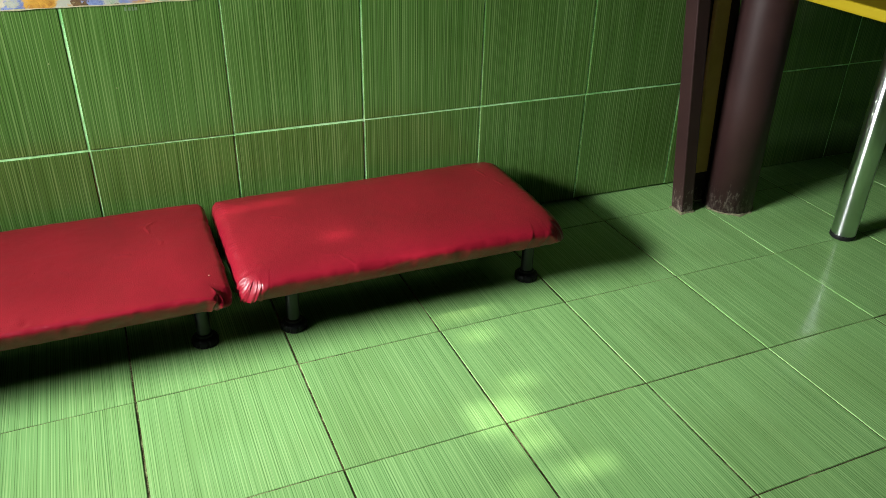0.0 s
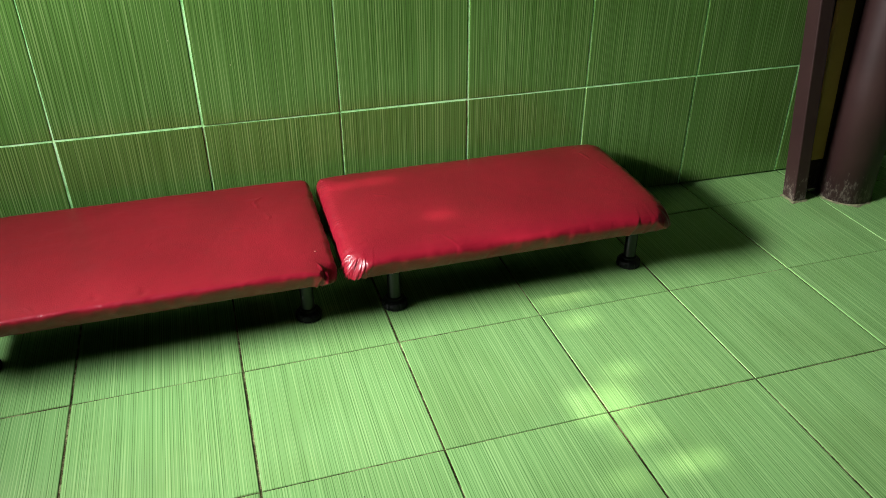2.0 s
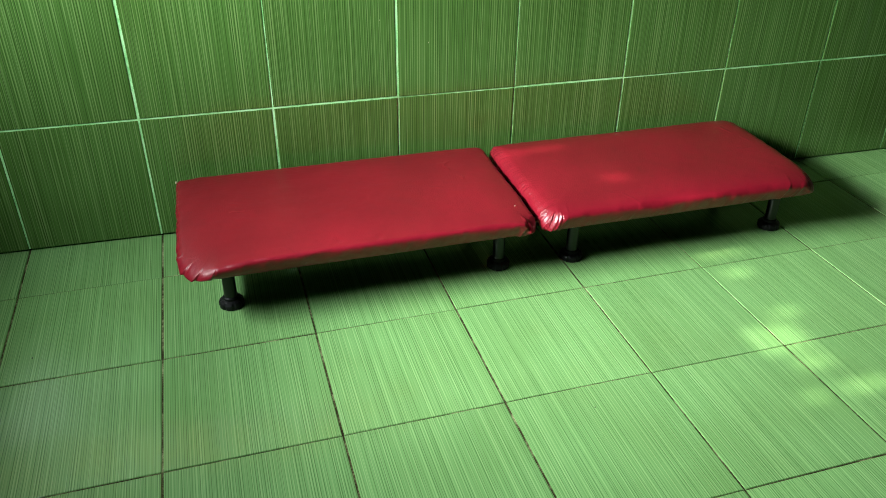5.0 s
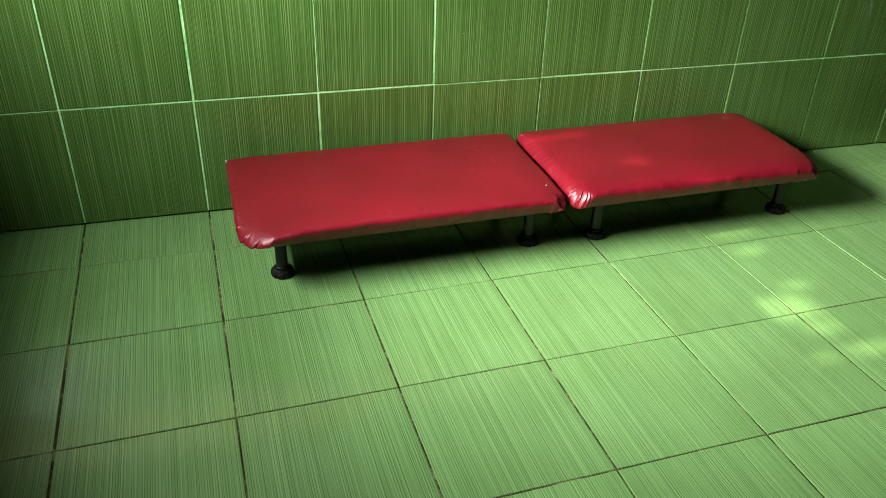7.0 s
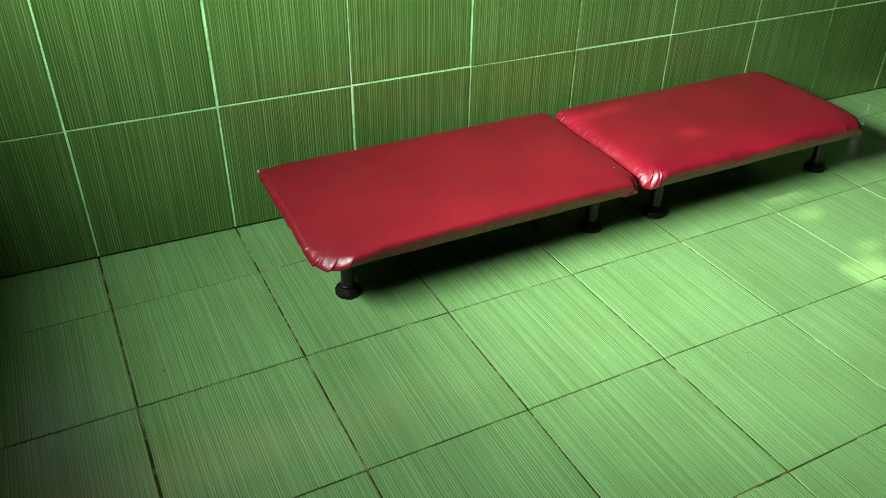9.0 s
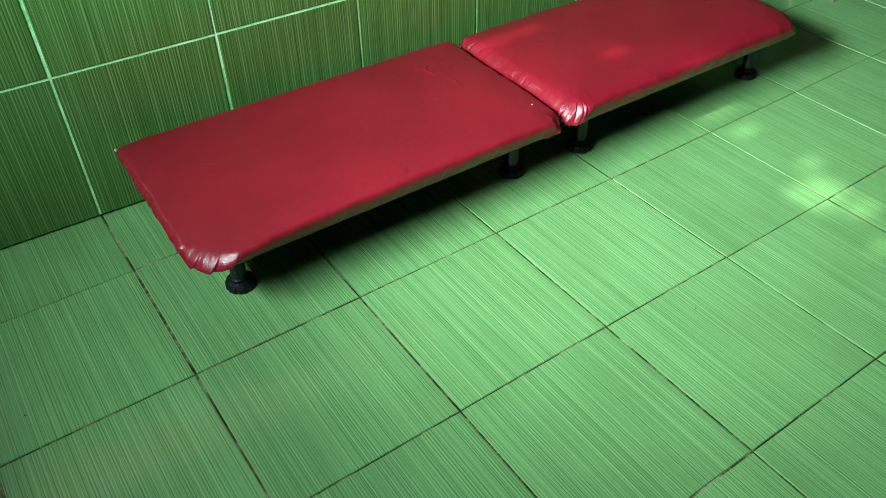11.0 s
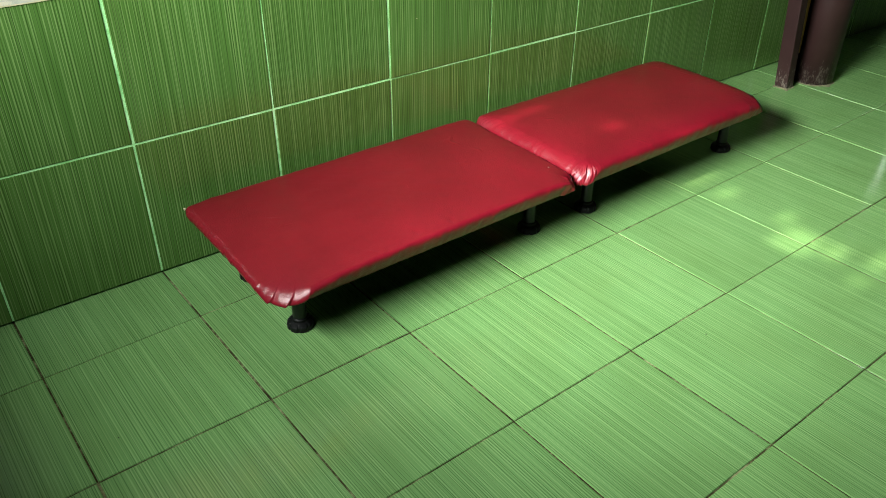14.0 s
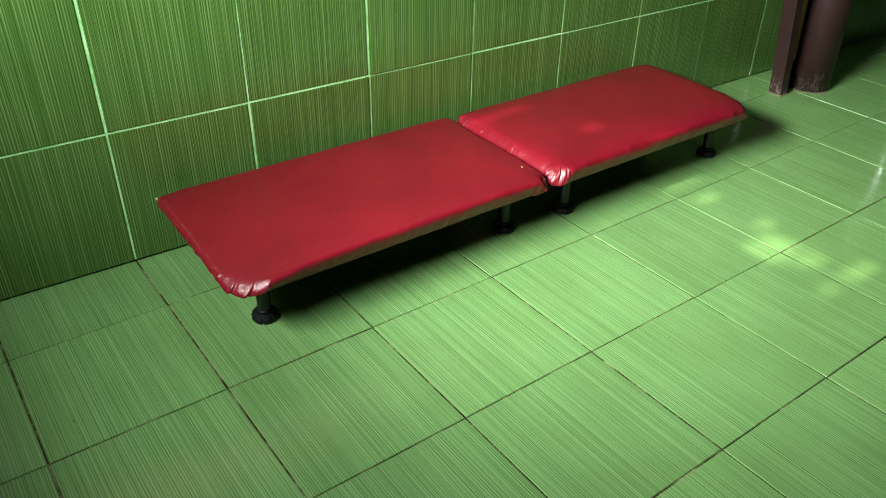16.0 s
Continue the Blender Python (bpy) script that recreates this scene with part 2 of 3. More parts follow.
def wallpaper_material():
    """Watercolour flowers: ochre heads with dark hearts, blue and mint leaves on pale paper."""
    m, nodes, links, b = material("flowered_paper", 0.55)
    co = nodes.new("ShaderNodeTexCoord")
    warp = noise_node(nodes, links, co.outputs["Object"], 26.0, 6.0, 0.7)
    add = nodes.new("ShaderNodeVectorMath")
    add.operation = "MULTIPLY_ADD"
    add.inputs[1].default_value = (0.075, 0.075, 0.075)
    links.new(warp.outputs["Color"], add.inputs[0])
    links.new(co.outputs["Object"], add.inputs[2])

    def layer(below, colours, scale, shift, lo, hi, wash_scale):
        """One pigment laid over the last: patches with crisp wet edges and a mottled wash inside."""
        mp = nodes.new("ShaderNodeMapping")
        mp.inputs["Location"].default_value = (shift, shift * 0.7, shift * 1.3)
        links.new(add.outputs[0], mp.inputs["Vector"])
        n = noise_node(nodes, links, mp.outputs[0], scale, 2.0, 0.45)
        mask = ramp(nodes, ((lo, (0, 0, 0)), (hi, (1, 1, 1))))
        links.new(n.outputs[0], mask.inputs["Fac"])
        tint = ramp(nodes, ((0.34, colours[0]), (0.66, colours[1])))
        links.new(noise_node(nodes, links, mp.outputs[0], wash_scale, 6.0, 0.7).outputs[0], tint.inputs["Fac"])
        return mixer(nodes, links, "MIX", mask.outputs[0], below, tint.outputs[0])

    c = layer((0.36, 0.36, 0.30), ((0.24, 0.28, 0.21), (0.44, 0.43, 0.36)), 7.0, 1.0, 0.3, 0.5, 45.0)
    c = layer(c, ((0.12, 0.24, 0.12), (0.34, 0.42, 0.31)), 12.0, 3.0, 0.50, 0.56, 38.0)
    c = layer(c, ((0.045, 0.085, 0.26), (0.22, 0.28, 0.50)), 13.0, 8.0, 0.545, 0.58, 44.0)
    c = layer(c, ((0.25, 0.095, 0.005), (0.60, 0.34, 0.045)), 11.0, 5.0, 0.475, 0.53, 40.0)
    c = layer(c, ((0.030, 0.016, 0.007), (0.16, 0.09, 0.025)), 21.0, 12.0, 0.585, 0.625, 70.0)
    c = layer(c, ((0.40, 0.36, 0.24), (0.52, 0.48, 0.36)), 24.0, 17.0, 0.61, 0.66, 60.0)
    links.new(c, b.inputs["Base Color"])
    return m


MAT_PAPER = wallpaper_material()


# ---- mesh helpers ----
def mesh_of(name, bm, mat, smooth=False):
    me = bpy.data.meshes.new(name)
    bm.normal_update()
    bm.to_mesh(me)
    bm.free()
    for mm in (mat if isinstance(mat, (list, tuple)) else [mat]):
        me.materials.append(mm)
    if smooth:
        for p in me.polygons:
            p.use_smooth = True
    return me


def part(name, bm, mat, parent=None, label="", smooth=False):
    ob = new(name, mesh_of(name, bm, mat, smooth))
    if parent is not None:
        ob.parent = parent
    return tagged(ob, label)


def box(bm, x0, y0, z0, x1, y1, z1, bevel=0.0, segments=1):
    made = bmesh.ops.create_cube(bm, size=1, matrix=Matrix.LocRotScale(((x0 + x1) / 2, (y0 + y1) / 2, (z0 + z1) / 2), None, (x1 - x0, y1 - y0, z1 - z0)))
    if bevel:
        edges = list({e for v in made["verts"] for e in v.link_edges})
        bmesh.ops.bevel(bm, geom=edges, offset=bevel, segments=segments, affect="EDGES", profile=0.5)
    return bm


def lathe(profile, n=40):
    """A turned solid from (radius, z) pairs, open ends closed."""
    bm = bmesh.new()
    rings = [[bm.verts.new((r * math.cos(2 * math.pi * i / n), r * math.sin(2 * math.pi * i / n), z)) for i in range(n)] for r, z in profile]
    for a, b in zip(rings, rings[1:]):
        for i in range(n):
            bm.faces.new((a[i], a[(i + 1) % n], b[(i + 1) % n], b[i]))
    bm.faces.new(list(reversed(rings[0])))
    bm.faces.new(rings[-1])
    return bm


def empty(name, place, turn=0.0):
    ob = new(name)
    ob.matrix_world = pose(*place, 0, 0, turn)
    return ob


# ---- the large structure ----
P, JOINT, TILE_T = 0.30, 0.0033, 0.008
WALL_Y0, WALL_SLOPE = 0.500, -0.0300
WALL_TURN = math.degrees(math.atan(WALL_SLOPE))
X0, X1, Y0 = -0.48, 4.5, -3.0

floor = tagged(part("floor", box(bmesh.new(), X0 - 0.1, Y0 - 0.1, -0.12, X1 + 0.1, 0.75, -0.0019), MAT_GROUT_FLOOR), "dirty grouted bed of the green tiled floor", "floor", kind="structure")
wall_north = empty("wall_north", (0, WALL_Y0, 0), WALL_TURN)
tagged(wall_north, "green glazed tile wall with pale green joints", "wall", kind="structure")
part("wall_body", box(bmesh.new(), X0 - 0.2, 0.0009, 0.005, X1 + 0.3, 0.16, CEIL), MAT_GROUT_WALL, wall_north)
# upper_wall: near-black above the shortened paper, so the floor mirrors less of it
part("upper_wall", box(bmesh.new(), X0 - 0.15, -0.003, 0.802, X1 + 0.1, 0.0008, CEIL), MAT_LOW_BOUNCE, wall_north, "unseen near-black wall above the paper")
part("wall_foot", box(bmesh.new(), X0 - 0.2, 0.012, -0.1, X1 + 0.3, 0.158, 0.0045), MAT_LOW_BOUNCE, wall_north, "dark open joint at the foot of the tiles")

# unseen west wall with the high window, near-black to return little light
wall_west = empty("wall_west", (X0, 0, 0))
tagged(wall_west, "unseen near-black wall around the high window", "wall", kind="structure")
bm = bmesh.new()
wy0, wy1, wz0, wz1 = WIN_Y - WIN_W / 2, WIN_Y + WIN_W / 2, WIN_Z - WIN_H / 2, WIN_Z + WIN_H / 2
for y0, y1, z0, z1 in ((Y0, wy0, 0, CEIL), (wy1, 0.62, 0, CEIL), (wy0, wy1, 0, wz0), (wy0, wy1, wz1, CEIL)):
    box(bm, -0.15, y0, z0, 0, y1, z1)
part("wall_body", bm, MAT_LOW_BOUNCE, wall_west)
window = empty("window_1", (X0, WIN_Y, WIN_Z))
tagged(window, "high painted window frame letting in daylight", "window", kind="structure")
for n, (y0, y1, z0, z1) in (("jamb", (-WIN_W / 2, -WIN_W / 2 + 0.04, -WIN_H / 2, WIN_H / 2)), ("jamb", (WIN_W / 2 - 0.04, WIN_W / 2, -WIN_H / 2, WIN_H / 2)), ("rail", (-WIN_W / 2 + 0.04, WIN_W / 2 - 0.04, -WIN_H / 2, -WIN_H / 2 + 0.04)), ("rail", (-WIN_W / 2 + 0.04, WIN_W / 2 - 0.04, WIN_H / 2 - 0.04, WIN_H / 2))):
    part(n, box(bmesh.new(), 0.003, y0, z0, 0.05, y1, z1, 0.004), MAT_FRAME, window)
# unseen south and east walls added to shut out the sky, near-black against bounce
tagged(part("wall_south", box(bmesh.new(), X0 - 0.15, Y0 - 0.15, 0, X1 + 0.15, Y0, CEIL), MAT_LOW_BOUNCE), "unseen near-black wall closing the room", "wall", kind="structure")
tagged(part("wall_east", box(bmesh.new(), X1, Y0, 0, X1 + 0.15, 0.34, CEIL), MAT_LOW_BOUNCE), "unseen near-black wall closing the room", "wall", kind="structure")

# added blocker outside: stops the sun throwing a patch through the window
tagged(part("eave", box(bmesh.new(), X0 - 0.85, -1.2, 1.56, X0 - 0.151, 0.60, 1.60, 0.004), MAT_LOW_BOUNCE), "unseen slab added to keep direct sun out of the window", "eave", kind="structure")

# unseen ceiling added as a sun mask: small gaps cut so thin sunbeams land on SPOTS
SPOTS = ((1.575, 0.045, 0.0, 0.10, 0.020), (1.567, -0.042, 0.0, 0.055, 0.022), (1.575, -0.204, 0.0, 0.055, 0.020), (1.500, -0.278, 0.0, 0.095, 0.066), (1.525, -0.357, 0.0, 0.060, 0.026),
         (1.575, -0.445, 0.0, 0.080, 0.022), (1.453, -0.448, 0.0, 0.045, 0.014), (1.578, -0.625, 0.0, 0.070, 0.018), (1.42, -1.48, 0.0, 0.16, 0.08), (1.61, -1.48, 0.0, 0.16, 0.08),
         (1.338, 0.159, 0.165, 0.050, 0.028), (1.200, 0.352, 0.165, 0.15, 0.022))
holes = []
for x, y, z, w, h in SPOTS:
    c = Vector((x, y, z)) + SUN_WAY * ((CEIL - z) / SUN_WAY.z)
    holes.append((c.x - w * 0.65, c.x + w * 0.65, c.y - h * 0.65, c.y + h * 0.65))
xs = sorted({X0 - 0.15, X1 + 0.15, *(v for h in holes for v in h[:2])})
ys = sorted({Y0 - 0.15, 0.75, *(v for h in holes for v in h[2:])})
bm = bmesh.new()
grid = [[bm.verts.new((x, y, CEIL)) for y in ys] for x in xs]
for i in range(len(xs) - 1):
    for j in range(len(ys) - 1):
        cx, cy = (xs[i] + xs[i + 1]) / 2, (ys[j] + ys[j + 1]) / 2
        if not any(a < cx < b and c < cy < d for a, b, c, d in holes):
            bm.faces.new((grid[i][j], grid[i + 1][j], grid[i + 1][j + 1], grid[i][j + 1]))
ext = bmesh.ops.extrude_face_region(bm, geom=bm.faces[:])
for g in ext["geom"]:
    if isinstance(g, bmesh.types.BMVert):
        g.co.z += 0.004
bmesh.ops.recalc_face_normals(bm, faces=bm.faces[:])
tagged(part("ceiling", bm, MAT_LOW_BOUNCE), "unseen near-black sheet with gaps cut to throw the sun dapples", "ceiling", kind="structure")

# paper above the tiles
paper = empty("wallpaper", (0, WALL_Y0, 0), WALL_TURN)
tagged(paper, "flowered yellow and blue wallpaper glued above the tiles", "wallpaper", kind="structure")
bm = bmesh.new()
rng = random.Random(5)
nx = 160
rows = []
for z in (0.5975, 0.5995, 0.80):
    rows.append([bm.verts.new((-1.5 + 6.0 * i / nx, -0.0035, z + (rng.uniform(-0.0012, 0.0012) if z < 0.6 else 0))) for i in range(nx + 1)])
for a, b in zip(rows, rows[1:]):
    for i in range(nx):
        f = bm.faces.new((a[i], a[i + 1], b[i + 1], b[i]))
        f.material_index = 1 if a is rows[0] else 0
ext = bmesh.ops.extrude_face_region(bm, geom=bm.faces[:])
for g in ext["geom"]:
    if isinstance(g, bmesh.types.BMVert):
        g.co.y += 0.010
bmesh.ops.recalc_face_normals(bm, faces=bm.faces[:])
part("paper_sheet", bm, [MAT_PAPER, MAT_CREAM], paper)


# ---- the benches ----
def outline(w, d, radii, inset, per):
    """Points and outward normals round a rectangle with its own radius at each corner, counterclockwise from front left."""
    corners = ((0, 0, 180, radii[0], 1, 1), (w, 0, 270, radii[1], -1, 1), (w, d, 0, radii[2], -1, -1), (0, d, 90, radii[3], 1, -1))
    pts = []
    nc, sides = per
    for k, (cx, cy, a0, r, sx, sy) in enumerate(corners):
        rr = max(r - inset, 0.004)
        ox, oy = cx + sx * (inset + rr), cy + sy * (inset + rr)
        arc = [(ox + rr * math.cos(radians(a0 + 90 * i / nc)), oy + rr * math.sin(radians(a0 + 90 * i / nc)), math.cos(radians(a0 + 90 * i / nc)), math.sin(radians(a0 + 90 * i / nc))) for i in range(nc + 1)]
        pts.append(arc)
    full = []
    for k in range(4):
        full += pts[k]
        a, b = pts[k][-1], pts[(k + 1) % 4][0]
        n = sides[k % 2]
        for i in range(1, n):
            t = i / n
            full.append((a[0] + (b[0] - a[0]) * t, a[1] + (b[1] - a[1]) * t, a[2], a[3]))
    return full


def cushion(w, d, radii, seed, folds, puff, gathers, R, front_r, corner_r, sags, rolls, U):
    """Upholstered pad: bottom at z 0, padded top, folds pulled over its edges."""
    H = 0.042
    per = (76, (300, 150))
    levels = [(0.070, 0.0), (U + 0.006, 0.0), (U + 0.001, 0.04)] + [(U * (1 - u) ** 1.6, u) for u in (0.10, 0.20, 0.31, 0.42, 0.54, 0.66, 0.77, 0.87, 0.94, 1.0)]
    levels += [(R * (1 - math.cos(radians(a))), 2.0) for a in (12, 24, 35, 46, 57, 68, 79, 90)]
    levels += [(R + x, 2.0) for x in (0.006, 0.013, 0.022, 0.034, 0.05, 0.07, 0.095, 0.12, 0.145, d / 2 - R - 0.008)]
    base = outline(w, d, radii, 0, per)
    run, s = [0.0], 0.0
    for a, b in zip(base, base[1:]):
        s += math.hypot(b[0] - a[0], b[1] - a[1])
        run.append(s)
    bm = bmesh.new()
    rings = []
    for inset, up in levels:
        ring = []
        for i, (x, y, nx, ny) in enumerate(outline(w, d, radii, inset, per)):
            amp = 0.0
            Re = front_r * (1 + 0.55 * noise.noise((run[i] * 11, seed, 3.0)) + 0.40 * noise.noise((run[i] * 38, seed, 6.0))) + (R - front_r) * abs(nx)
            if y < d / 2:
                Re += corner_r * min(1.0, 2.2 * abs(nx * ny))
            k = max(0.0, 1 - inset / Re)
            z = up * (H - Re) if up < 1.5 else H - Re + Re * math.sqrt(1 - k * k)
            fade = max(0.0, 1 - max(0.0, inset - R) / 0.030) ** 1.5 * (0.6 if z < 0.001 else 1.0)
            slant = (H - z) * 0.45
            for c, wd, a, lean in folds:
                u = (run[i] + slant + lean * inset - c) / wd
                if -1.6 < u < 1.2:
                    amp += a * ((1 + u / 1.6) ** 1.6 if u < 0 else 1 - u / 0.14 * 1.5 if u < 0.14 else -0.5 * (1 - (u - 0.14) / 1.06) ** 2)
            if gathers:
                g0, g1, step, a = gathers
                if g0 < run[i] < g1:
                    e = min(1, (run[i] - g0) / 0.02, (g1 - run[i]) / 0.02)
                    amp += e * a * max(0.0, 1 - max(0.0, inset - R) / 0.012) * (abs(math.sin(math.pi * run[i] / step + 1.3 * math.sin(run[i] * 41) + 0.9 * math.sin(run[i] * 97))) ** 0.6 - 0.6) * (0.65 + 0.5 * math.sin(run[i] * 63))
            low = 0.35 if gathers else 0.08
            amp *= fade * (low + (1 - low) * max(0.0, 1 - z / H) ** 0.8 if nx < 0.3 or y > d / 2 else 1.0)
            wob = (noise.noise((run[i] * 9, seed, z * 20)) * 0.0016 + noise.noise((run[i] * 34, seed + 5, z * 45)) * 0.0013 + noise.noise((run[i] * 75, seed + 9, z * 25)) * 0.0011) * min(1, fade + 0.2) * min(1, 0.25 + z / 0.014)
            crown = 0.0
            if up > 1.5:
                calm = min(1.0, max(0.0, (0.150 - inset) / 0.06)) * min(1.0, inset / R)
                crown = puff * (1 - math.exp(-min(inset, 0.14) / 0.030)) * (z - H + Re) / Re + noise.noise((x * 7, y * 7, seed)) * 0.0016 * calm
            out = amp * (1 - 0.75 * min(1, inset / Re) if z > H - Re else 1.25 - 0.5 * z / H) + wob
            sag = sum(a * math.exp(-(math.hypot(x - u * w, y - v * d) / rng_) ** 2) for u, v, a, rng_ in sags)
            sag = (sag + rolls[0] * math.exp(-(x / 0.036) ** 2) + rolls[1] * math.exp(-((w - x) / 0.034) ** 2)) * z / H
            ring.append(bm.verts.new((x + nx * out, y + ny * out, z - sag + crown + (amp * 0.5 if z > H - Re * 0.6 else 0))))
        rings.append(ring)
    n = len(rings[0])
    for a, b in zip(rings, rings[1:]):
        for i in range(n):
            bm.faces.new((a[i], a[(i + 1) % n], b[(i + 1) % n], b[i]))
    bm.faces.new(list(reversed(rings[0])))
    last, half = rings[-1], n // 2
    start = n - per[1][1] // 2
    chain = [last[(start + i) % n] for i in range(n)]
    bm.faces.new((chain[0], chain[1], chain[n - 1]))
    for i in range(1, half - 1):
        bm.faces.new((chain[i], chain[i + 1], chain[n - 1 - i], chain[n - i]))
    bm.faces.new((chain[half - 1], chain[half], chain[half + 1]))
    bmesh.ops.dissolve_degenerate(bm, dist=0.0006, edges=bm.edges[:])
    return bm


def bench(place, turn, w, d, radii, seed, folds, puff, legs, gathers, R, front_r, corner_r, sags, rolls, U, label):
    b = tagged(empty("low_bench", place, turn), label, "bench", "row of low benches")
    z0 = 0.125
    seat = part("cushion", cushion(w, d, radii, seed, folds, puff, gathers, R, front_r, corner_r, sags, rolls, U), MAT_RED, b, smooth=True)
    seat.location = (0, 0, z0)
    part("base_board", box(bmesh.new(), 0.055, 0.045, z0 - 0.010, w - 0.055, d - 0.04, z0 - 0.0005, 0.002), MAT_BLACK, b)
    for x, y in legs:
        leg = part("leg", lathe([(0.0135, 0.012), (0.0135, z0 - 0.016), (0.024, z0 - 0.014), (0.024, z0 - 0.0105)], 28), MAT_LEG, b, smooth=False)
        leg.location = (x, y, 0)
        foot = lathe([(0.0240, 0.0), (0.0265, 0.003), (0.0265, 0.012), (0.0240, 0.016), (0.0165, 0.019), (0.0165, 0.024), (0.0140, 0.026)], 64)
        for v in foot.verts:
            if v.co.z < 0.0165 and math.sin(8 * math.atan2(v.co.y, v.co.x) + 0.4) > 0.75:
                v.co.x *= 0.93
                v.co.y *= 0.93
        part("foot", foot, MAT_BLACK, leg)
    return b


def fold_set(seed, spans, pleats=()):
    rng = random.Random(seed)
    made = list(pleats)
    for a, b, n, amp in spans:
        for i in range(n):
            made.append((a + (b - a) * (i + rng.uniform(0.2, 0.8)) / n, rng.uniform(0.006, 0.013), amp * rng.uniform(0.35, 1.2), rng.uniform(-0.35, 0.35)))
    return made


# runs round each cushion: front-left corner first, then front, right, back, left
BENCHES = []
BENCHES.append(bench((0.350, 0.046, 0), -0.6, 0.750, 0.400, (0.078, 0.036, 0.016, 0.008), 3.1,
      fold_set(4, ((0.22, 0.66, 4, 0.0006), (0.75, 0.80, 2, 0.0046)), ((0.004, 0.016, 0.0040, 0.25), (0.050, 0.018, 0.0040, 0.3), (0.086, 0.015, 0.0042, -0.1), (0.118, 0.015, 0.0034, -0.4), (2.148, 0.010, 0.0030, 0.4), (2.112, 0.012, 0.0024, 0.5), (2.060, 0.012, 0.0020, 0.5))), 0.003,
      ((0.092, 0.103), (0.694, 0.098), (0.092, 0.315), (0.694, 0.315)), None, 0.014, 0.0075, 0.024, ((0, 0, 0.020, 0.100), (0, 0.45, 0.004, 0.09), (1, 0, 0.008, 0.05), (0.430, 0.066, 0.0016, 0.007), (0.538, 0.056, 0.0020, 0.007), (0.522, 0.075, -0.0007, 0.012), (0.545, 0.47, 0.0008, 0.010)), (0.004, 0.003), 0.015,
      "low bench with a creased red leatherette seat against the tiles"))
BENCHES.append(bench((1.112, 0.040, 0), -0.6, 0.712, 0.388, (0.044, 0.058, 0.034, 0.012), 8.4,
      fold_set(9, ((0.0, 0.085, 8, 0.0042), (0.12, 0.62, 9, 0.0005), (0.63, 0.76, 6, 0.0022), (0.8, 1.0, 5, 0.0015))), 0.0125,
      ((0.110, 0.085), (0.654, 0.088), (0.110, 0.310), (0.654, 0.310)), (1.72, 2.08, 0.0150, 0.0017), 0.026, 0.0080, 0.014, ((0, 0, 0.007, 0.05), (1, 0, 0.011, 0.07), (1, 1, 0.002, 0.05)), (0.003, 0.003), 0.013,
      "low bench with a padded red leatherette seat, gathered at its edge"))

# worn pale corner of the first seat
worn = part("worn_corner", box(bmesh.new(), 0.0005, 0.3940, 0.1575, 0.0050, 0.3990, 0.1630, 0.0015, 2), MAT_CREAM, BENCHES[0], "frayed pale corner")

# pale specks of paint on the seats, and a worn corner
def speck(x, y, z, r, parent_name, label):
    bm = bmesh.new()
    bmesh.ops.create_icosphere(bm, subdivisions=1, radius=r)
    for v in bm.verts:
        v.co.z *= 0.35
    ob = part("speck", bm, MAT_CREAM, label=label, smooth=True)
    bpy.context.view_layer.update()
    ob.matrix_world = pose(x, y, z)
    ob.parent = parent_name
    ob.matrix_parent_inverse = parent_name.matrix_world.inverted()
    return ob


for x, y, z, r, owner in ((0.771, 0.262, 0.1690, 0.0014, BENCHES[0]), (1.024, 0.250, 0.1690, 0.0018, BENCHES[0]), (0.960, 0.345, 0.1690, 0.0012, BENCHES[0]), (1.068, 0.112, 0.1675, 0.0020, BENCHES[0]), (0.842, 0.224, 0.1690, 0.0012, BENCHES[0]), (1.252, 0.118, 0.1715, 0.0012, BENCHES[1])):
    speck(x, y, z, r, owner, "pale paint speck")

# thin pale scuffs across the first seat
for x, y, length, turn in ((0.482, 0.247, 0.034, -6.0), (0.765, 0.228, 0.014, 70.0), (1.010, 0.250, 0.012, 20.0)):
    scuff = part("scuff", box(bmesh.new(), -length / 2, -0.0004, -0.0004, length / 2, 0.0004, 0.0003, 0.0002), MAT_SCUFF, BENCHES[0], "thin pale scuff line")
    scuff.matrix_basis = BENCHES[0].matrix_basis.inverted() @ pose(x, y, 0.1698, 0, 0, turn)

# ---- post, board and column ----
post = tagged(empty("leaning_post", (2.317, 0.257, 0)), "brown painted wooden post with ochre board leaning beside the column", "post")


def leaning(bm, lean_x, lean_y):
    for v in bm.verts:
        v.co.x += lean_x * v.co.z
        v.co.y += lean_y * v.co.z
    return bm


part("shaft", leaning(box(bmesh.new(), 0, 0, 0.004, 0.038, 0.045, 2.0, 0.003, 2), -0.112, 0.016), MAT_BROWN, post)
part("board", leaning(box(bmesh.new(), 0.052, 0.030, 0.098, 0.096, 0.046, 2.0, 0.002), -0.055, 0.016), MAT_OCHRE, post, "ochre painted board")
# hidden board added to shade the wall behind the column
part("shade_board", leaning(box(bmesh.new(), 0.130, 0.062, 0.004, 0.152, 0.119, 2.0, 0.002), -0.075, 0.0), MAT_BROWN, post)
part("batten", leaning(box(bmesh.new(), 0.039, 0.0465, 0.004, 0.150, 0.060, 2.0, 0.002), -0.075, 0.016), MAT_BROWN, post)


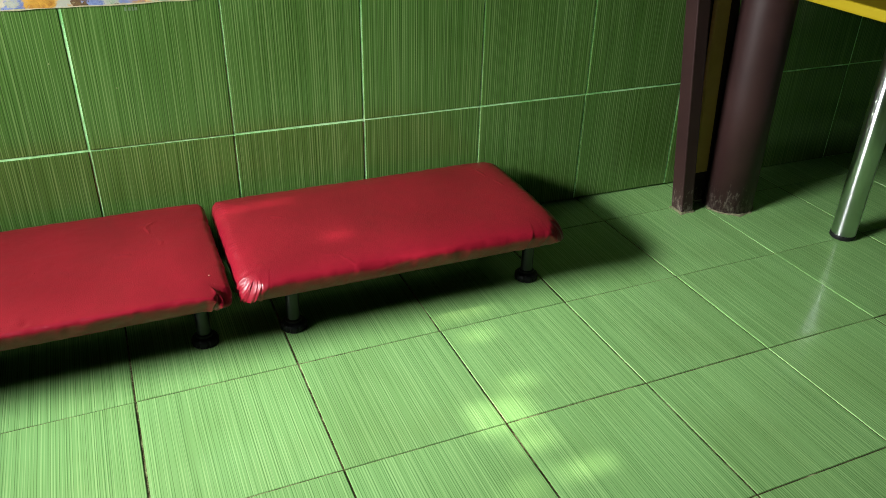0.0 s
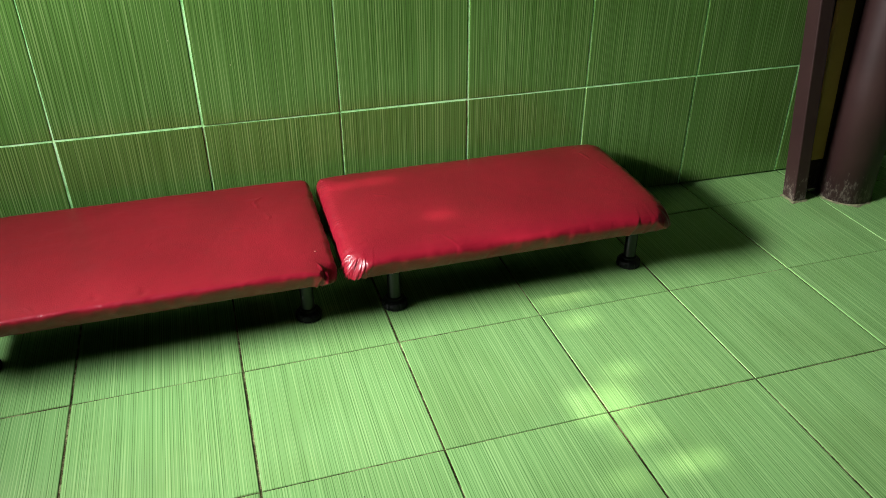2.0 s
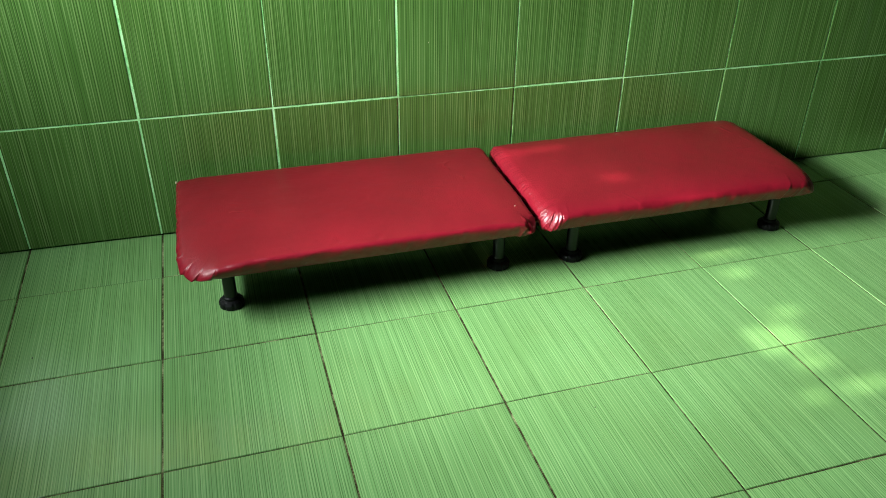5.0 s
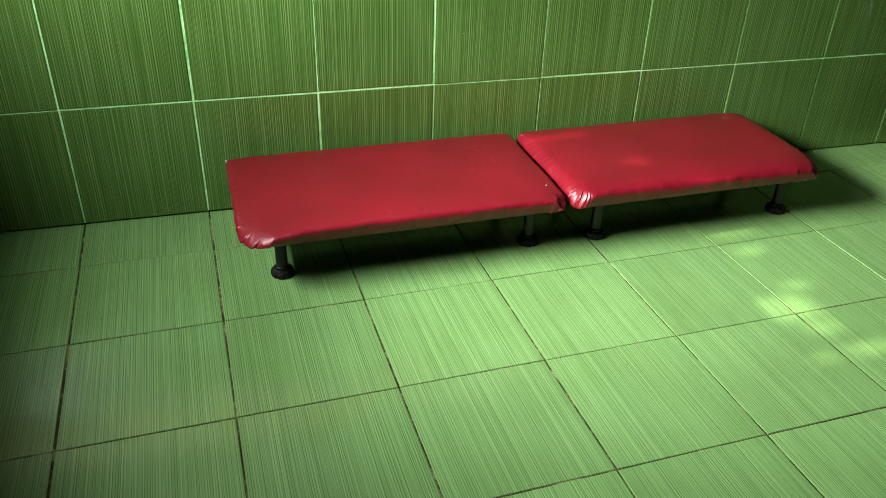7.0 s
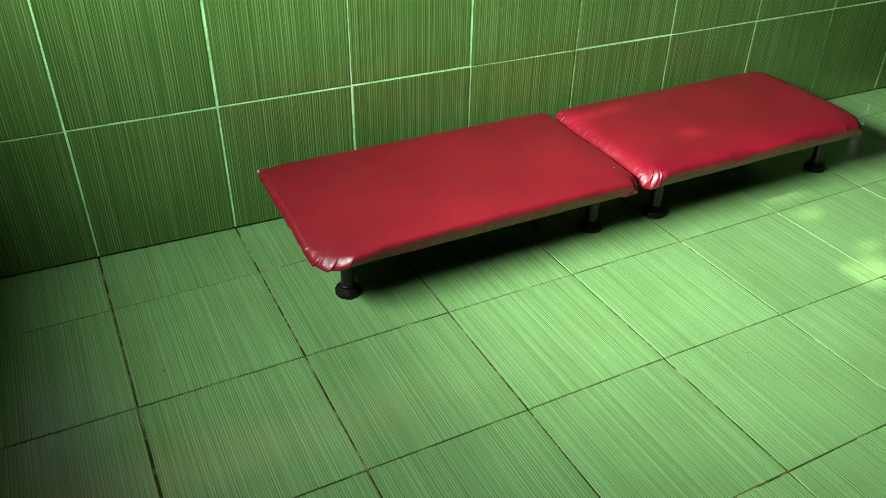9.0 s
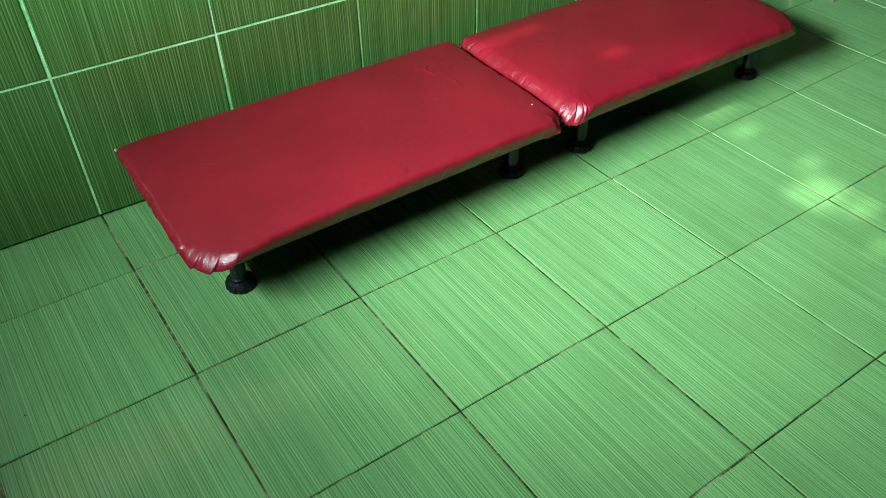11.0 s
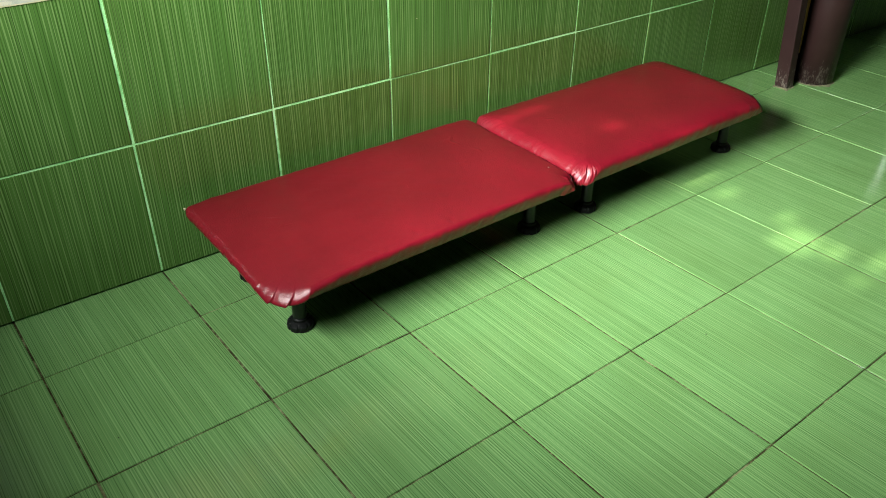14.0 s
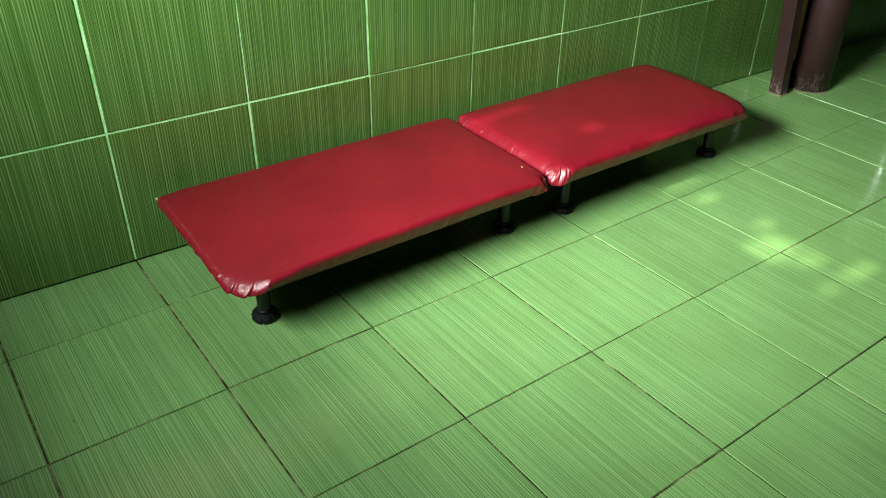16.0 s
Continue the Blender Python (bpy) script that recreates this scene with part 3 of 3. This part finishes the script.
def mortar(w, d, round_r, seed):
    bm = bmesh.new()
    rng = random.Random(seed)
    n = 96
    ring0, ring1 = [], []
    for i in range(n):
        a = 2 * math.pi * i / n
        if round_r:
            x, y = round_r * math.cos(a), round_r * math.sin(a)
        else:
            k = 1 / max(abs(math.cos(a)), abs(math.sin(a)))
            x, y = w / 2 * k * math.cos(a), d / 2 * k * math.sin(a)
        o = 0.003 + 0.015 * max(0.0, noise.noise((2.2 * math.cos(a), 2.2 * math.sin(a), seed))) + 0.004 * noise.noise((9 * math.cos(a), 9 * math.sin(a), seed))
        ring0.append(bm.verts.new((x + o * math.cos(a), y + o * math.sin(a), 0)))
        ring1.append(bm.verts.new((x, y, 0.0030 + 0.003 * noise.noise((7 * math.cos(a), 7 * math.sin(a), seed)))))
    for i in range(n):
        bm.faces.new((ring0[i], ring0[(i + 1) % n], ring1[(i + 1) % n], ring1[i]))
    bm.faces.new(ring1)
    bm.faces.new(list(reversed(ring0)))
    return bm


foot = part("mortar", mortar(0.042, 0.047, 0, 3), MAT_CHIP, post, "crumbled pale mortar")
foot.location = (0.020, 0.0225, 0.0)
column = tagged(empty("round_column", (2.476, 0.260, 0)), "brown painted steel pipe column, scuffed at its foot", "column")
part("pipe", leaning(lathe([(0.0650, 0.003), (0.0650, 0.3), (0.0650, CEIL - 0.004)], 56), -0.016, 0.0), MAT_BROWN, column, smooth=True)
part("mortar", mortar(0, 0, 0.0652, 8), MAT_CHIP, column, "crumbled pale mortar")

# small worn print near the top of one tile
mark = tagged(empty("printed_mark", (1.012, WALL_Y0 + WALL_SLOPE * 1.012 - 0.0022, 0.5875), WALL_TURN), "small worn pale print on a green wall tile", "print")
for x, w, h in ((0.0, 0.004, 0.007), (0.007, 0.005, 0.006), (0.014, 0.003, 0.007), (0.019, 0.005, 0.006)):
    part("stroke", box(bmesh.new(), x, 0, -h / 2, x + w, 0.0012, h / 2), MAT_MARK, mark)

# ---- table ----
table = tagged(empty("low_table", (2.50, 0, 0)), "yellow laminate table on chromed tube legs", "table")
part("tabletop", box(bmesh.new(), 0, -0.80, 0.566, 0.75, 0.24, 0.591, 0.004, 2), MAT_YELLOW, table)
for x, y in ((0.132, 0.004), (0.132, -0.66), (0.62, 0.004), (0.62, -0.66)):
    leg = part("leg", lathe([(0.030, 0.012), (0.030, 0.560)], 48), MAT_CHROME, table, "chromed steel tube", True)
    leg.location = (x, y, 0)
    part("glide", lathe([(0.029, 0.0), (0.0315, 0.003), (0.0315, 0.010), (0.0300, 0.0125)], 40), MAT_BLACK, leg)
    part("mounting_plate", box(bmesh.new(), -0.045, -0.045, 0.559, 0.045, 0.045, 0.5655, 0.002), MAT_CHROME, leg)

# ---- tiles, one by one ----
PW = 0.2985
def tile_mesh(name, w, h, mat):
    bm = box(bmesh.new(), -w / 2, -h / 2, -TILE_T, w / 2, h / 2, 0)
    top = [e for e in bm.edges if all(v.co.z > -0.0001 for v in e.verts)]
    bmesh.ops.bevel(bm, geom=top, offset=0.0017, segments=2, affect="EDGES", profile=0.5)
    return mesh_of(name, bm, mat)


rng = random.Random(11)
floor_tile = tile_mesh("tile", P - JOINT, P - 0.0022, MAT_FLOOR)
for i in range(-2, 15):
    for j in range(-10, 2):
        t = new("tile", floor_tile)
        t.matrix_world = pose((i + 0.5) * P + rng.uniform(-1, 1) * 0.0006, (j + 0.5) * P + rng.uniform(-1, 1) * 0.0006, rng.uniform(-0.0005, 0.0003), rng.uniform(-0.12, 0.12), rng.uniform(-0.12, 0.12), 180 * rng.randint(0, 1) + rng.uniform(-0.12, 0.12))
        t.parent = floor
wall_tile = tile_mesh("tile", PW - 0.0043, P - 0.0038, MAT_WALL)
for i in range(-2, 16):
    for j in range(2):
        t = new("tile", wall_tile)
        t.parent = wall_north
        t.matrix_basis = pose((i + 0.5) * PW + 0.001 + rng.uniform(-1, 1) * 0.0009, rng.uniform(-0.0012, -0.0002), (j + 0.5) * P + 0.003 + rng.uniform(-1, 1) * 0.0006, 90 + rng.uniform(-0.09, 0.09), rng.uniform(-0.15, 0.15), rng.uniform(-0.09, 0.09))

# tiny drips and crumbs stuck to the tiles
MAT_CRUMB = plain("dark_crumb", (0.020, 0.022, 0.012), 0.8)


def dot(owner, place, r, mat, label):
    bm = bmesh.new()
    bmesh.ops.create_icosphere(bm, subdivisions=1, radius=r)
    ob = part("dot", bm, mat, owner, label, True)
    ob.matrix_basis = owner.matrix_basis.inverted() @ pose(*place)


for x, z, r in ((0.972, 0.432, 0.0012), (0.857, 0.492, 0.0009)):
    dot(wall_north, (x, WALL_Y0 + WALL_SLOPE * x - 0.0012, z), r, MAT_CREAM, "pale paint dot")
for x, y, r in ((1.052, -0.358, 0.0013), (0.058, 0.073, 0.0014)):
    dot(floor, (x, y, 0.0005), r, MAT_CRUMB, "dark crumb")
